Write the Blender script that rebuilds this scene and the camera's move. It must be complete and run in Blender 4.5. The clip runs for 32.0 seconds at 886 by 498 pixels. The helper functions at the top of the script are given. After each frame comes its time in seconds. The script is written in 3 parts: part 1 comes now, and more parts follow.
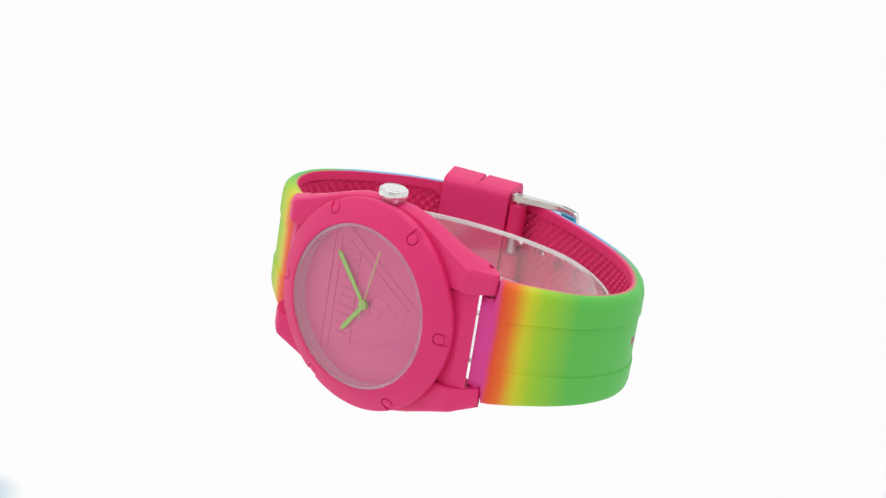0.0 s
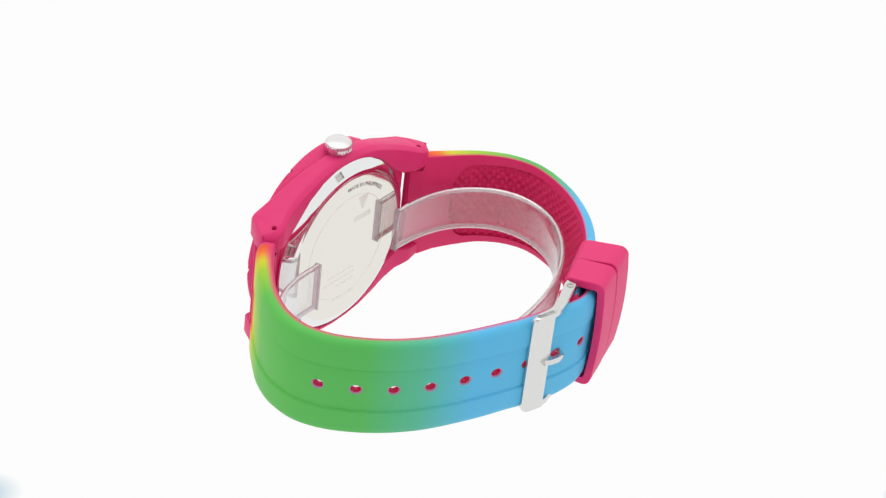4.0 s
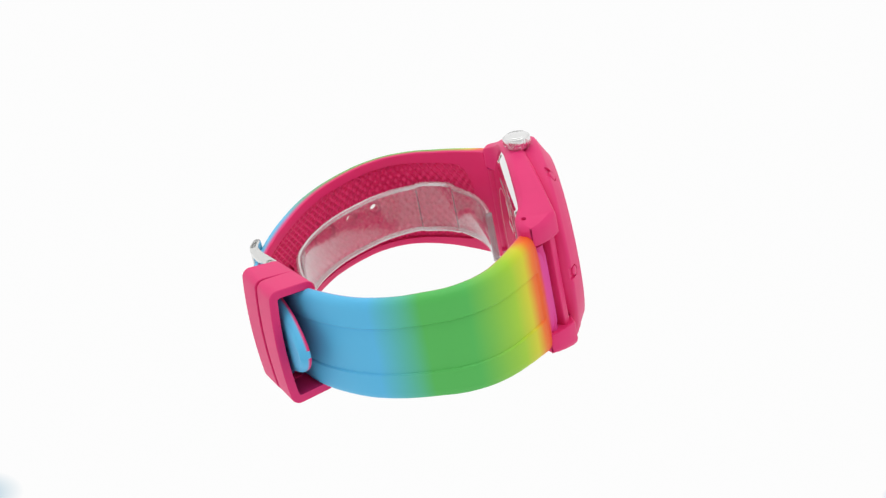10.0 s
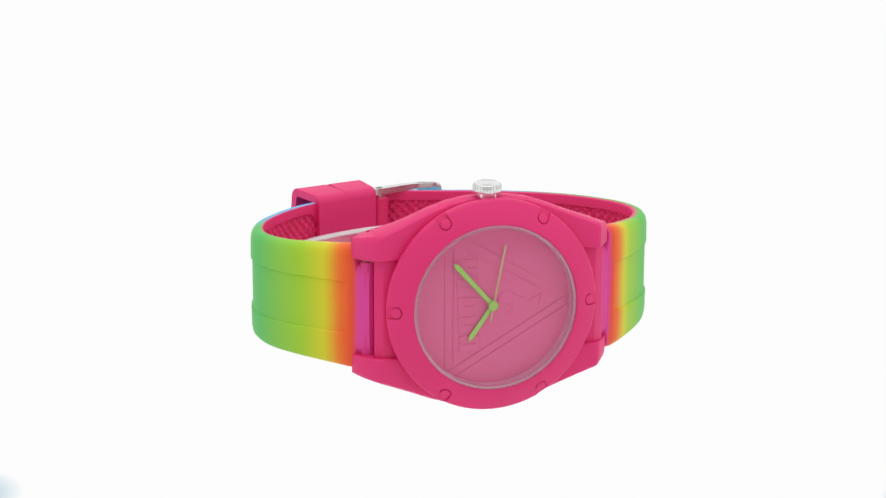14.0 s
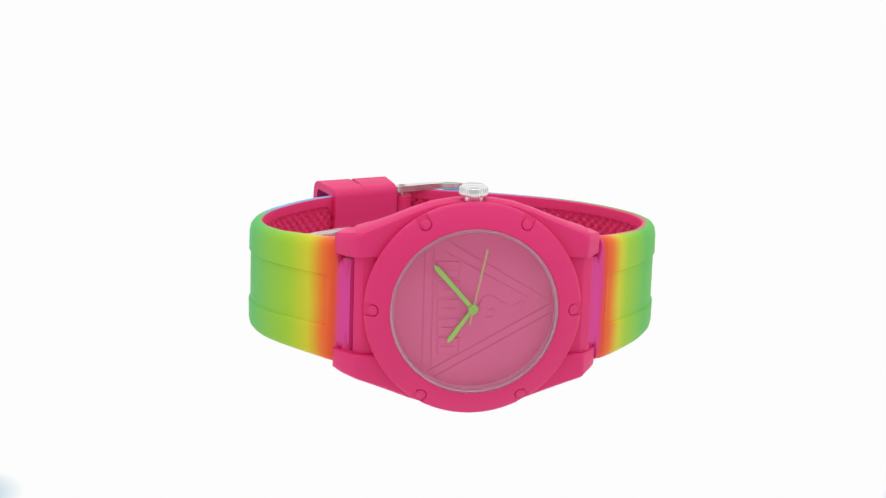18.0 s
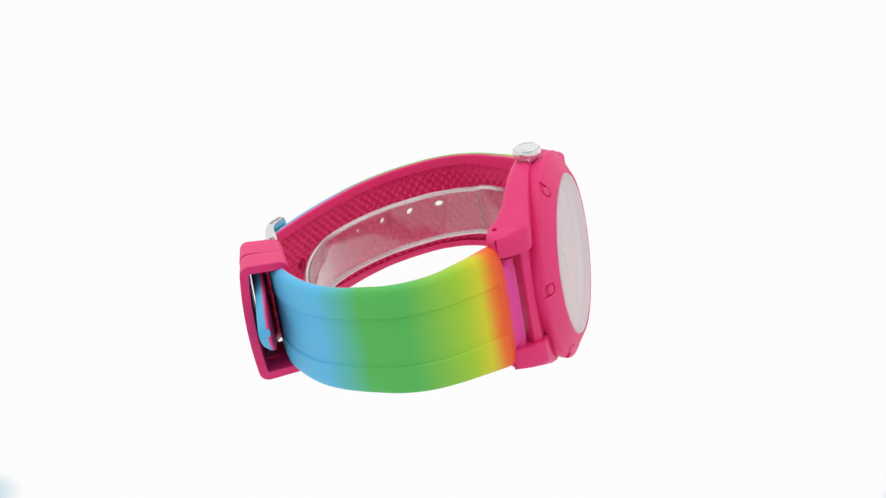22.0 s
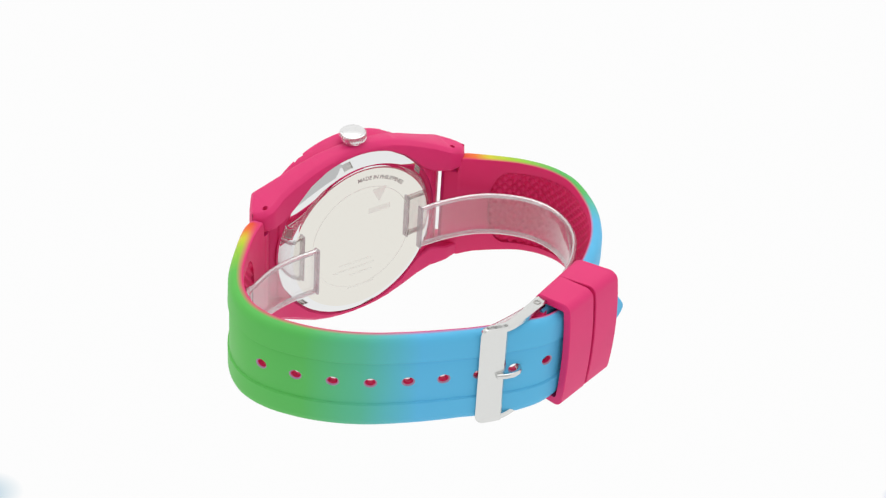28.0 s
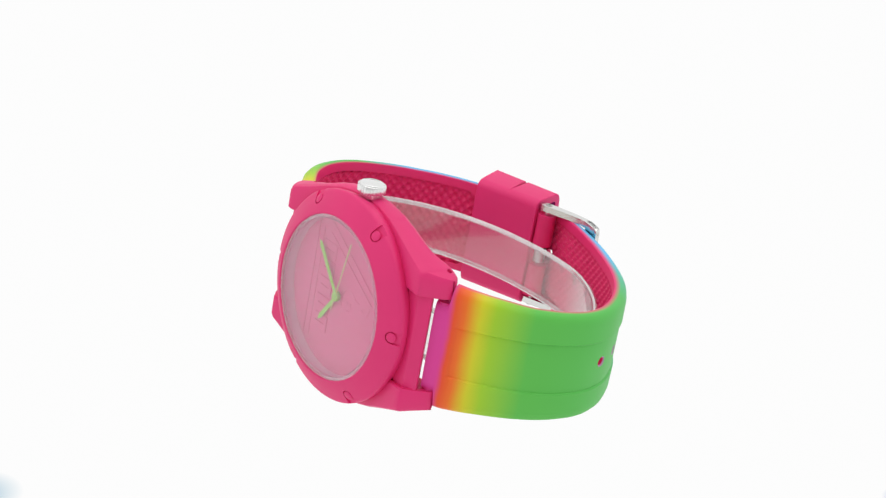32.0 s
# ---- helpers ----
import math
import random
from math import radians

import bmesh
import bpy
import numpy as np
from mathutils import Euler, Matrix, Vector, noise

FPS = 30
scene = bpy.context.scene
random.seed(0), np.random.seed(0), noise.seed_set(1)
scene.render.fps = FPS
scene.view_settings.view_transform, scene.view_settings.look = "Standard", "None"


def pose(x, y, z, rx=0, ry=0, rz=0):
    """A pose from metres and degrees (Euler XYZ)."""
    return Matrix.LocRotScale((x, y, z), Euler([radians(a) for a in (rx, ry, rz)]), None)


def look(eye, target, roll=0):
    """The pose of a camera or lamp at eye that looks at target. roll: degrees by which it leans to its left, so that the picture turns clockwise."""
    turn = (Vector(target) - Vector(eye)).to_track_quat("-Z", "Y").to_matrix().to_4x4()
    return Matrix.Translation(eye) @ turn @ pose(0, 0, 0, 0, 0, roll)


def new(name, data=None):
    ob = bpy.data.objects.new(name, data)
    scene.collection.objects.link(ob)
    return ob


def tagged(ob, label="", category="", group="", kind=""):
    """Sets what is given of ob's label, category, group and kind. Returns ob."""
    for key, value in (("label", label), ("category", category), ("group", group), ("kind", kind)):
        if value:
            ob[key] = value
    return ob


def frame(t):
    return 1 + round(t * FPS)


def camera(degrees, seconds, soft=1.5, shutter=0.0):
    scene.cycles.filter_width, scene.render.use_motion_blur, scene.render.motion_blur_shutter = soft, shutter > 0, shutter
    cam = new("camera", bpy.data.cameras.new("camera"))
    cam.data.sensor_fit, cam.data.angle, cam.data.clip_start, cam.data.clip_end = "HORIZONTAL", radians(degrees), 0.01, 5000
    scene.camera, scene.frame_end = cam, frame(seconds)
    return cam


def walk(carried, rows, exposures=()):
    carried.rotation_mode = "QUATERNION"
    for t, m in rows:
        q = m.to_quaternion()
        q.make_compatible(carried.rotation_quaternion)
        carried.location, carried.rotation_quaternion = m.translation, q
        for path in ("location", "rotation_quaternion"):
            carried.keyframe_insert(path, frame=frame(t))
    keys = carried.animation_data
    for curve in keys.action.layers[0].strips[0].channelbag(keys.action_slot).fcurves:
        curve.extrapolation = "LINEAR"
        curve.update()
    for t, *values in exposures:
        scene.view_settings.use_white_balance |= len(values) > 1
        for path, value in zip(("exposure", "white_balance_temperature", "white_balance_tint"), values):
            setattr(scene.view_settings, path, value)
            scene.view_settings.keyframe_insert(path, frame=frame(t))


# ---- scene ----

# ---------------------------------------------------------------- camera
cam = camera(21.75, 32.0, soft=1.3)
CAM_POSE = pose(0.0, -0.435, 0.2017, 90 - 24.658, 0, -0.342) @ pose(0, 0, 0, 0, 0, -0.153)
walk(cam, [(0.0, CAM_POSE), (32.0, CAM_POSE)])

# ---------------------------------------------------------------- light tent radiances
FLOOR_GLOW, CEILING_GLOW, BACK_GLOW, SIDE_GLOW, FRONT_GLOW = 0.98, 1.1, 0.95, 0.97, 0.6
SOFTBOX_WATTS = 3.0
GROUND = -0.0219
# Where the floor's glow is painted dimmer and bluish: x, y, radius, colour.
DIM_SPOTS = [(-0.0866, -0.0582, 0.0095, (0.25, 0.5, 0.65, 1)), (0.0896, -0.0612, 0.0050, (0.1, 0.28, 0.62, 1))]
MM = 0.001


# ---------------------------------------------------------------- materials
def material(name):
    m = bpy.data.materials.new(name)
    m.use_nodes = True
    return m, m.node_tree.nodes, m.node_tree.links, m.node_tree.nodes["Principled BSDF"]


def srgb(r, g, b):
    f = lambda c: c / 12.92 if c <= 0.04045 else ((c + 0.055) / 1.055) ** 2.4
    return (f(r / 255), f(g / 255), f(b / 255), 1)


def rubber(name, colour, rough=0.5, grain=0.05, vary=0.06):
    """Matt moulded silicone: faint mottling, fine grain."""
    m, n, l, b = material(name)
    co = n.new("ShaderNodeTexCoord")
    big, fine = n.new("ShaderNodeTexNoise"), n.new("ShaderNodeTexNoise")
    big.inputs["Scale"].default_value, fine.inputs["Scale"].default_value = 90, 5200
    fine.inputs["Detail"].default_value = 3
    mix = n.new("ShaderNodeMix")
    mix.data_type = "RGBA"
    mix.inputs[6].default_value = tuple(c * (1 - vary) for c in colour[:3]) + (1,)
    mix.inputs[7].default_value = tuple(min(1, c * (1 + vary)) for c in colour[:3]) + (1,)
    bump = n.new("ShaderNodeBump")
    bump.inputs["Strength"].default_value, bump.inputs["Distance"].default_value = grain, 0.0001
    for t in (big, fine):
        l.new(co.outputs["Object"], t.inputs["Vector"])
    l.new(big.outputs["Fac"], mix.inputs[0])
    l.new(mix.outputs[2], b.inputs["Base Color"])
    l.new(fine.outputs["Fac"], bump.inputs["Height"])
    l.new(bump.outputs["Normal"], b.inputs["Normal"])
    b.inputs["Roughness"].default_value = rough
    b.inputs["Specular IOR Level"].default_value = 0.35
    return m


def rainbow(name, stops, offset, fade):
    """Strap paint that runs through its colours along the strap's length (u = millimetres / 130) and thins out to pink down its edges (v)."""
    m, n, l, b = material(name)
    uv = n.new("ShaderNodeUVMap")
    sep, ramp = n.new("ShaderNodeSeparateXYZ"), n.new("ShaderNodeValToRGB")
    wob, add, co = n.new("ShaderNodeTexNoise"), n.new("ShaderNodeMath"), n.new("ShaderNodeTexCoord")
    wob.inputs["Scale"].default_value = 160
    add.operation = "MULTIPLY_ADD"
    add.inputs[1].default_value = 0.008
    l.new(co.outputs["Object"], wob.inputs["Vector"])
    l.new(wob.outputs["Fac"], add.inputs[0])
    l.new(uv.outputs["UV"], sep.inputs[0])
    l.new(sep.outputs["X"], add.inputs[2])
    l.new(add.outputs[0], ramp.inputs["Fac"])
    e = ramp.color_ramp.elements
    while len(e) < len(stops):
        e.new(0.5)
    for k, (s, c) in enumerate(stops):
        e[k].position, e[k].color = (s + offset) / 130 + 0.004, c
    fine, bump = n.new("ShaderNodeTexNoise"), n.new("ShaderNodeBump")
    fine.inputs["Scale"].default_value = 5200
    bump.inputs["Strength"].default_value, bump.inputs["Distance"].default_value = 0.05, 0.0001
    l.new(co.outputs["Object"], fine.inputs["Vector"])
    l.new(fine.outputs["Fac"], bump.inputs["Height"])
    l.new(bump.outputs["Normal"], b.inputs["Normal"])
    thin = n.new("ShaderNodeMix")
    thin.data_type = "RGBA"
    thin.inputs[7].default_value = srgb(220, 43, 111)
    border = n.new("ShaderNodeMapRange")
    border.inputs["From Min"].default_value, border.inputs["From Max"].default_value = fade
    l.new(sep.outputs["Y"], border.inputs["Value"])
    l.new(border.outputs["Result"], thin.inputs[0])
    l.new(ramp.outputs["Color"], thin.inputs[6])
    l.new(thin.outputs[2], b.inputs["Base Color"])
    b.inputs["Roughness"].default_value = 0.5
    b.inputs["Specular IOR Level"].default_value = 0.35
    return m


def metal(name, colour, rough, brushed=0.0):
    m, n, l, b = material(name)
    b.inputs["Metallic"].default_value = 1
    b.inputs["Base Color"].default_value = colour
    co, noi, mr = n.new("ShaderNodeTexCoord"), n.new("ShaderNodeTexNoise"), n.new("ShaderNodeMapRange")
    noi.inputs["Scale"].default_value = 700
    mr.inputs["To Min"].default_value, mr.inputs["To Max"].default_value = rough * 0.8, rough * 1.25
    l.new(co.outputs["Object"], noi.inputs["Vector"])
    l.new(noi.outputs["Fac"], mr.inputs["Value"])
    l.new(mr.outputs["Result"], b.inputs["Roughness"])
    if brushed:
        bump, st, mp = n.new("ShaderNodeBump"), n.new("ShaderNodeTexNoise"), n.new("ShaderNodeMapping")
        mp.inputs["Scale"].default_value = (300, 12000, 12000)
        bump.inputs["Strength"].default_value, bump.inputs["Distance"].default_value = brushed, 0.00005
        l.new(co.outputs["Object"], mp.inputs["Vector"])
        l.new(mp.outputs["Vector"], st.inputs["Vector"])
        l.new(st.outputs["Fac"], bump.inputs["Height"])
        l.new(bump.outputs["Normal"], b.inputs["Normal"])
    return m


def clear(name, tint, base, power, rough, milk=0.0):
    """Thin clear sheet: it lets light straight through and mirrors more at a slant; milk: share of scattering haze in the plastic."""
    m, n, l, b = material(name)
    thru, gloss, fres, mix = n.new("ShaderNodeBsdfTransparent"), n.new("ShaderNodeBsdfGlossy"), n.new("ShaderNodeLayerWeight"), n.new("ShaderNodeMixShader")
    thru.inputs["Color"].default_value = tint
    fres.inputs["Blend"].default_value = 0.5
    pw, sc = n.new("ShaderNodeMath"), n.new("ShaderNodeMapRange")
    pw.operation = "POWER"
    pw.inputs[1].default_value = power
    sc.inputs["To Min"].default_value, sc.inputs["To Max"].default_value = base, 1
    l.new(fres.outputs["Facing"], pw.inputs[0])
    l.new(pw.outputs[0], sc.inputs["Value"])
    co, noi, mr = n.new("ShaderNodeTexCoord"), n.new("ShaderNodeTexNoise"), n.new("ShaderNodeMapRange")
    noi.inputs["Scale"].default_value = 260
    mr.inputs["To Min"].default_value, mr.inputs["To Max"].default_value = rough * 0.5, rough * 1.5
    l.new(co.outputs["Object"], noi.inputs["Vector"])
    l.new(noi.outputs["Fac"], mr.inputs["Value"])
    l.new(mr.outputs["Result"], gloss.inputs["Roughness"])
    l.new(sc.outputs["Result"], mix.inputs["Fac"])
    first = thru
    if milk:
        b.inputs["Base Color"].default_value = (0.9, 0.9, 0.9, 1)
        b.inputs["Roughness"].default_value = 0.5
        first = n.new("ShaderNodeMixShader")
        first.inputs["Fac"].default_value = milk
        l.new(thru.outputs[0], first.inputs[1])
        l.new(b.outputs[0], first.inputs[2])
    else:
        n.remove(b)
    l.new(first.outputs[0], mix.inputs[1])
    l.new(gloss.outputs[0], mix.inputs[2])
    l.new(mix.outputs[0], n["Material Output"].inputs["Surface"])
    return m


def glow(name, strength, spots=()):
    """White diffuser that glows evenly; spots: bluish dimming painted into the glow's colour (x, y, radius, colour at
    the middle).
    """
    m, n, l, b = material(name)
    n.remove(b)
    em = n.new("ShaderNodeEmission")
    em.inputs["Strength"].default_value = strength
    co, last = n.new("ShaderNodeTexCoord"), None
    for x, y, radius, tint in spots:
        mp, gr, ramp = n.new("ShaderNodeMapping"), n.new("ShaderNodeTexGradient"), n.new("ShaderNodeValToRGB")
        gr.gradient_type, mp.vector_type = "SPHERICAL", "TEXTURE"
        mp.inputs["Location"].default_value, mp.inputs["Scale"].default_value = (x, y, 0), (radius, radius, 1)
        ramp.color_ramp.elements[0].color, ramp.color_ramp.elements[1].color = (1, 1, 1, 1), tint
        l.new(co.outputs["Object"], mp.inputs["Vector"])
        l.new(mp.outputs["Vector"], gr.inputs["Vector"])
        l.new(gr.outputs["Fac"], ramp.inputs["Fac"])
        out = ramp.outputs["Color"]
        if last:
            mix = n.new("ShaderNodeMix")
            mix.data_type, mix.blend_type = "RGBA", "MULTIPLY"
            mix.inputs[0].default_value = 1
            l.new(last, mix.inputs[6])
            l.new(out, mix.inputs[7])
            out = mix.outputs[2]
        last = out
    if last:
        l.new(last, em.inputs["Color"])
    l.new(em.outputs[0], n["Material Output"].inputs["Surface"])
    return m


PINK = rubber("pink_silicone", srgb(220, 43, 111))
PINK_IN = rubber("pink_silicone_lining", srgb(220, 38, 104))
DIAL = rubber("rose_dial", srgb(225, 85, 144), rough=0.4, grain=0.02)
REHAUT = rubber("pale_rose_ring", srgb(222, 150, 185), rough=0.35, grain=0.02)
# Pale mauve puts the lit rim of the strap holes into the colour.
HOLE_RIM = rubber("lit_hole_edge", srgb(168, 136, 164))
KNUCKLE = rubber("magenta_silicone", srgb(216, 52, 134))
GREEN_HAND = rubber("lime_lacquer", srgb(156, 206, 84), rough=0.3, grain=0.01)
TAN_HAND = rubber("pale_olive_lacquer", srgb(196, 190, 120), rough=0.3, grain=0.01)
STEEL = metal("polished_steel", (0.70, 0.70, 0.69, 1), 0.14)
BACK_STEEL = metal("case_back_steel", (0.80, 0.78, 0.72, 1), 0.06)
RIM_STEEL = metal("polished_rim_steel", (0.82, 0.83, 0.83, 1), 0.04)
CROWN_STEEL = metal("satin_crown_steel", (0.83, 0.83, 0.825, 1), 0.16)
BRUSHED = metal("brushed_steel", (0.715, 0.72, 0.705, 1), 0.2, 0.1)
ENGRAVED = metal("etched_steel", (0.46, 0.45, 0.43, 1), 0.5)
NOTCH = metal("dull_steel", (0.60, 0.59, 0.57, 1), 0.35)
LIGHT_ETCH = metal("faint_etched_steel", (0.772, 0.754, 0.703, 1), 0.3)
CRYSTAL = clear("mineral_crystal", (1, 1, 1, 1), 0.035, 2.7, 0.02)
PLASTIC = clear("clear_plastic", (0.993, 0.99, 0.99, 1), 0.06, 2.8, 0.08, 0.045)
CRYSTAL_EDGE = clear("polished_glass_edge", (0.97, 0.97, 0.97, 1), 0.06, 2.6, 0.2, 0.06)
PLASTIC_END = clear("clear_plastic_cut", (0.76, 0.7, 0.74, 1), 0.06, 3.0, 0.2, 0.15)
PLASTIC_EDGE = clear("clear_plastic_edge", (0.97, 0.97, 0.97, 1), 0.34, 2.2, 0.16, 0.36)
MAGENTA, RED, ORANGE = srgb(217, 60, 148), srgb(228, 74, 36), srgb(232, 110, 28)
YELLOW, LIME, GREEN, BLUE = srgb(207, 202, 34), srgb(156, 200, 40), srgb(83, 183, 86), srgb(86, 182, 226)
RAINBOW_LONG = rainbow("rainbow_long", [(0, MAGENTA), (2.5, MAGENTA), (3.5, RED), (5.8, ORANGE), (8.9, YELLOW), (11.8, LIME), (19.5, srgb(90, 186, 74)), (47, GREEN), (58.5, srgb(82, 183, 150)), (70, BLUE)], 0.9, (0.3, 0.85))
RAINBOW_SHORT = rainbow("rainbow_short", [(0, MAGENTA), (2.6, MAGENTA), (3.8, RED), (6.6, ORANGE), (10, YELLOW), (15, LIME), (27, GREEN), (36.5, GREEN), (47.5, BLUE)], -0.3, (0.65, 1.1))


# ---------------------------------------------------------------- mesh helpers (millimetres in, metres out)
def part(name, bm, mat, parent, label="", smooth=35):
    mats = mat if isinstance(mat, (list, tuple)) else [mat]
    bm.normal_update()
    me = bpy.data.meshes.new(name)
    bmesh.ops.scale(bm, vec=(MM, MM, MM), verts=bm.verts)
    bm.to_mesh(me)
    bm.free()
    for m in mats:
        me.materials.append(m)
    if smooth:
        me.shade_smooth()
        me.set_sharp_from_angle(angle=radians(smooth))
    ob = new(name, me)
    ob.parent = parent
    return tagged(ob, label) if label else ob


def revolve(profile, seg=128, axis="z", centre=(0, 0, 0)):
    """Ring or disc from (radius, height) points; a radius of 0 closes it at the axis."""
    bm = bmesh.new()
    rings = []
    for r, h in profile:
        if r < 1e-6:
            rings.append([bm.verts.new((0, 0, h))])
        else:
            rings.append([bm.verts.new((r * math.cos(2 * math.pi * k / seg), r * math.sin(2 * math.pi * k / seg), h)) for k in range(seg)])
    pairs = list(zip(rings, rings[1:]))
    pairs.append((rings[-1], rings[0]))
    for a, b in pairs:
        if len(a) == len(b) == 1:
            continue
        for k in range(seg):
            j = (k + 1) % seg
            if len(a) == 1:
                bm.faces.new((a[0], b[k], b[j]))
            elif len(b) == 1:
                bm.faces.new((a[k], a[j], b[0]))
            else:
                bm.faces.new((a[k], a[j], b[j], b[k]))
    bmesh.ops.recalc_face_normals(bm, faces=bm.faces)
    if axis == "x":
        bm.transform(Matrix(((0, 0, 1, 0), (1, 0, 0, 0), (0, 1, 0, 0), (0, 0, 0, 1))))
    bm.transform(Matrix.Translation(centre))
    return bm


def prism(points, a, b, axis="z", bevel=0.0, segments=2):
    """Polygon extruded from a to b along an axis; points lie in the other two (x: y z, y: x z, z: x y)."""
    put = {"x": lambda u, v, w: (w, u, v), "y": lambda u, v, w: (u, w, v), "z": lambda u, v, w: (u, v, w)}[axis]
    bm = bmesh.new()
    lo = [bm.verts.new(put(u, v, a)) for u, v in points]
    hi = [bm.verts.new(put(u, v, b)) for u, v in points]
    bm.faces.new(lo)
    bm.faces.new(hi)
    for k in range(len(points)):
        j = (k + 1) % len(points)
        bm.faces.new((lo[k], lo[j], hi[j], hi[k]))
    bmesh.ops.recalc_face_normals(bm, faces=bm.faces)
    if bevel:
        sharp = [e for e in bm.edges if e.calc_face_angle(0) > radians(24)]
        bmesh.ops.bevel(bm, geom=sharp, offset=bevel, segments=segments, profile=0.5, affect="EDGES", clamp_overlap=True)
    return bm


def box(x0, x1, y0, y1, z0, z1, bevel=0.0, segments=2):
    return prism([(x0, y0), (x1, y0), (x1, y1), (x0, y1)], z0, z1, "z", bevel, segments)


def merge(*bms):
    """One bmesh out of several."""
    out = bmesh.new()
    for b in bms:
        me = bpy.data.meshes.new("tmp")
        b.to_mesh(me)
        b.free()
        out.from_mesh(me)
        bpy.data.meshes.remove(me)
    return out


def tube(path, radius, seg=12, squash=1.0):
    """Round bar along a list of points, closed at both ends."""
    bm = bmesh.new()
    rings = []
    path = [Vector(p) for p in path]
    for i, p in enumerate(path):
        d = (path[min(i + 1, len(path) - 1)] - path[max(i - 1, 0)]).normalized()
        u = d.cross(Vector((1, 0, 0)) if abs(d.x) < 0.9 else Vector((0, 0, 1))).normalized()
        v = d.cross(u)
        rings.append([bm.verts.new(p + radius * (math.cos(2 * math.pi * k / seg) * u + squash * math.sin(2 * math.pi * k / seg) * v)) for k in range(seg)])
    for a, b in zip(rings, rings[1:]):
        for k in range(seg):
            j = (k + 1) % seg
            bm.faces.new((a[k], a[j], b[j], b[k]))
    bm.faces.new(rings[0])
    bm.faces.new(rings[-1])
    bmesh.ops.recalc_face_normals(bm, faces=bm.faces)
    return bm


def carve(ob, cutter_bm, slot=0):
    """Cuts a shape (millimetres) out of a part for good."""
    me = bpy.data.meshes.new("cutter")
    bmesh.ops.scale(cutter_bm, vec=(MM, MM, MM), verts=cutter_bm.verts)
    if slot is not None:
        for f in cutter_bm.faces:
            f.material_index = slot
    cutter_bm.to_mesh(me)
    cutter_bm.free()
    for m in ob.data.materials:
        me.materials.append(m)
    cutter = new("cutter", me)
    mod = ob.modifiers.new("cut", "BOOLEAN")
    mod.operation, mod.solver, mod.object = "DIFFERENCE", "EXACT", cutter
    bpy.context.view_layer.update()
    made = bpy.data.meshes.new_from_object(ob.evaluated_get(bpy.context.evaluated_depsgraph_get()))
    ob.modifiers.clear()
    ob.data = made
    made.name = ob.name
    bpy.data.objects.remove(cutter)
    made.shade_smooth()
    made.set_sharp_from_angle(angle=radians(35))


class Path:
    """Smooth curve through (y, z) points with its arc length; out(s): the way out of the loop."""

    def __init__(self, pts, centre=(0, -32), n=600):
        p = np.array(pts, float)
        d = np.r_[0, np.cumsum(np.hypot(*np.diff(p, axis=0).T))]
        s = np.linspace(0, d[-1], n)
        m = np.gradient(p, d, axis=0)
        i = np.clip(np.searchsorted(d, s, side="right") - 1, 0, len(d) - 2)
        h = (d[i + 1] - d[i])[:, None]
        u = ((s - d[i]) / h[:, 0])[:, None]
        self.c = (2 * u**3 - 3 * u**2 + 1) * p[i] + (u**3 - 2 * u**2 + u) * h * m[i] + (3 * u**2 - 2 * u**3) * p[i + 1] + (u**3 - u**2) * h * m[i + 1]
        self.s = np.r_[0, np.cumsum(np.hypot(*np.diff(self.c, axis=0).T))]
        self.length = self.s[-1]
        t = np.gradient(self.c, self.s, axis=0)
        t /= np.hypot(*t.T)[:, None]
        nrm = np.stack([t[:, 1], -t[:, 0]], 1)
        mid = n // 2
        if nrm[mid] @ (self.c[mid] - np.array(centre)) < 0:
            nrm = -nrm
        self.t, self.n = t, nrm

    def at(self, s, arr):
        return np.array([np.interp(s, self.s, arr[:, 0]), np.interp(s, self.s, arr[:, 1])])

    def point(self, s, x, out):
        """Place at arc length s, sideways x, out from the curve."""
        q = self.at(s, self.c) + out * self.at(s, self.n)
        return (x, q[0], q[1])


# ---------------------------------------------------------------- the light tent
def sheet(name, mat, corners, label):
    """A slightly thick flat panel between four corners; it faces the first normal."""
    bm = bmesh.new()
    top = [bm.verts.new(c) for c in corners]
    f = bm.faces.new(top)
    f.normal_update()
    low = [bm.verts.new(Vector(c) - 0.004 * f.normal) for c in corners]
    bm.faces.new(low[::-1])
    for k in range(4):
        j = (k + 1) % 4
        bm.faces.new((top[j], top[k], low[k], low[j]))
    me = bpy.data.meshes.new(name)
    bm.to_mesh(me)
    bm.free()
    me.materials.append(mat)
    return tagged(new(name, me), label, name.split("_")[0], kind="structure")


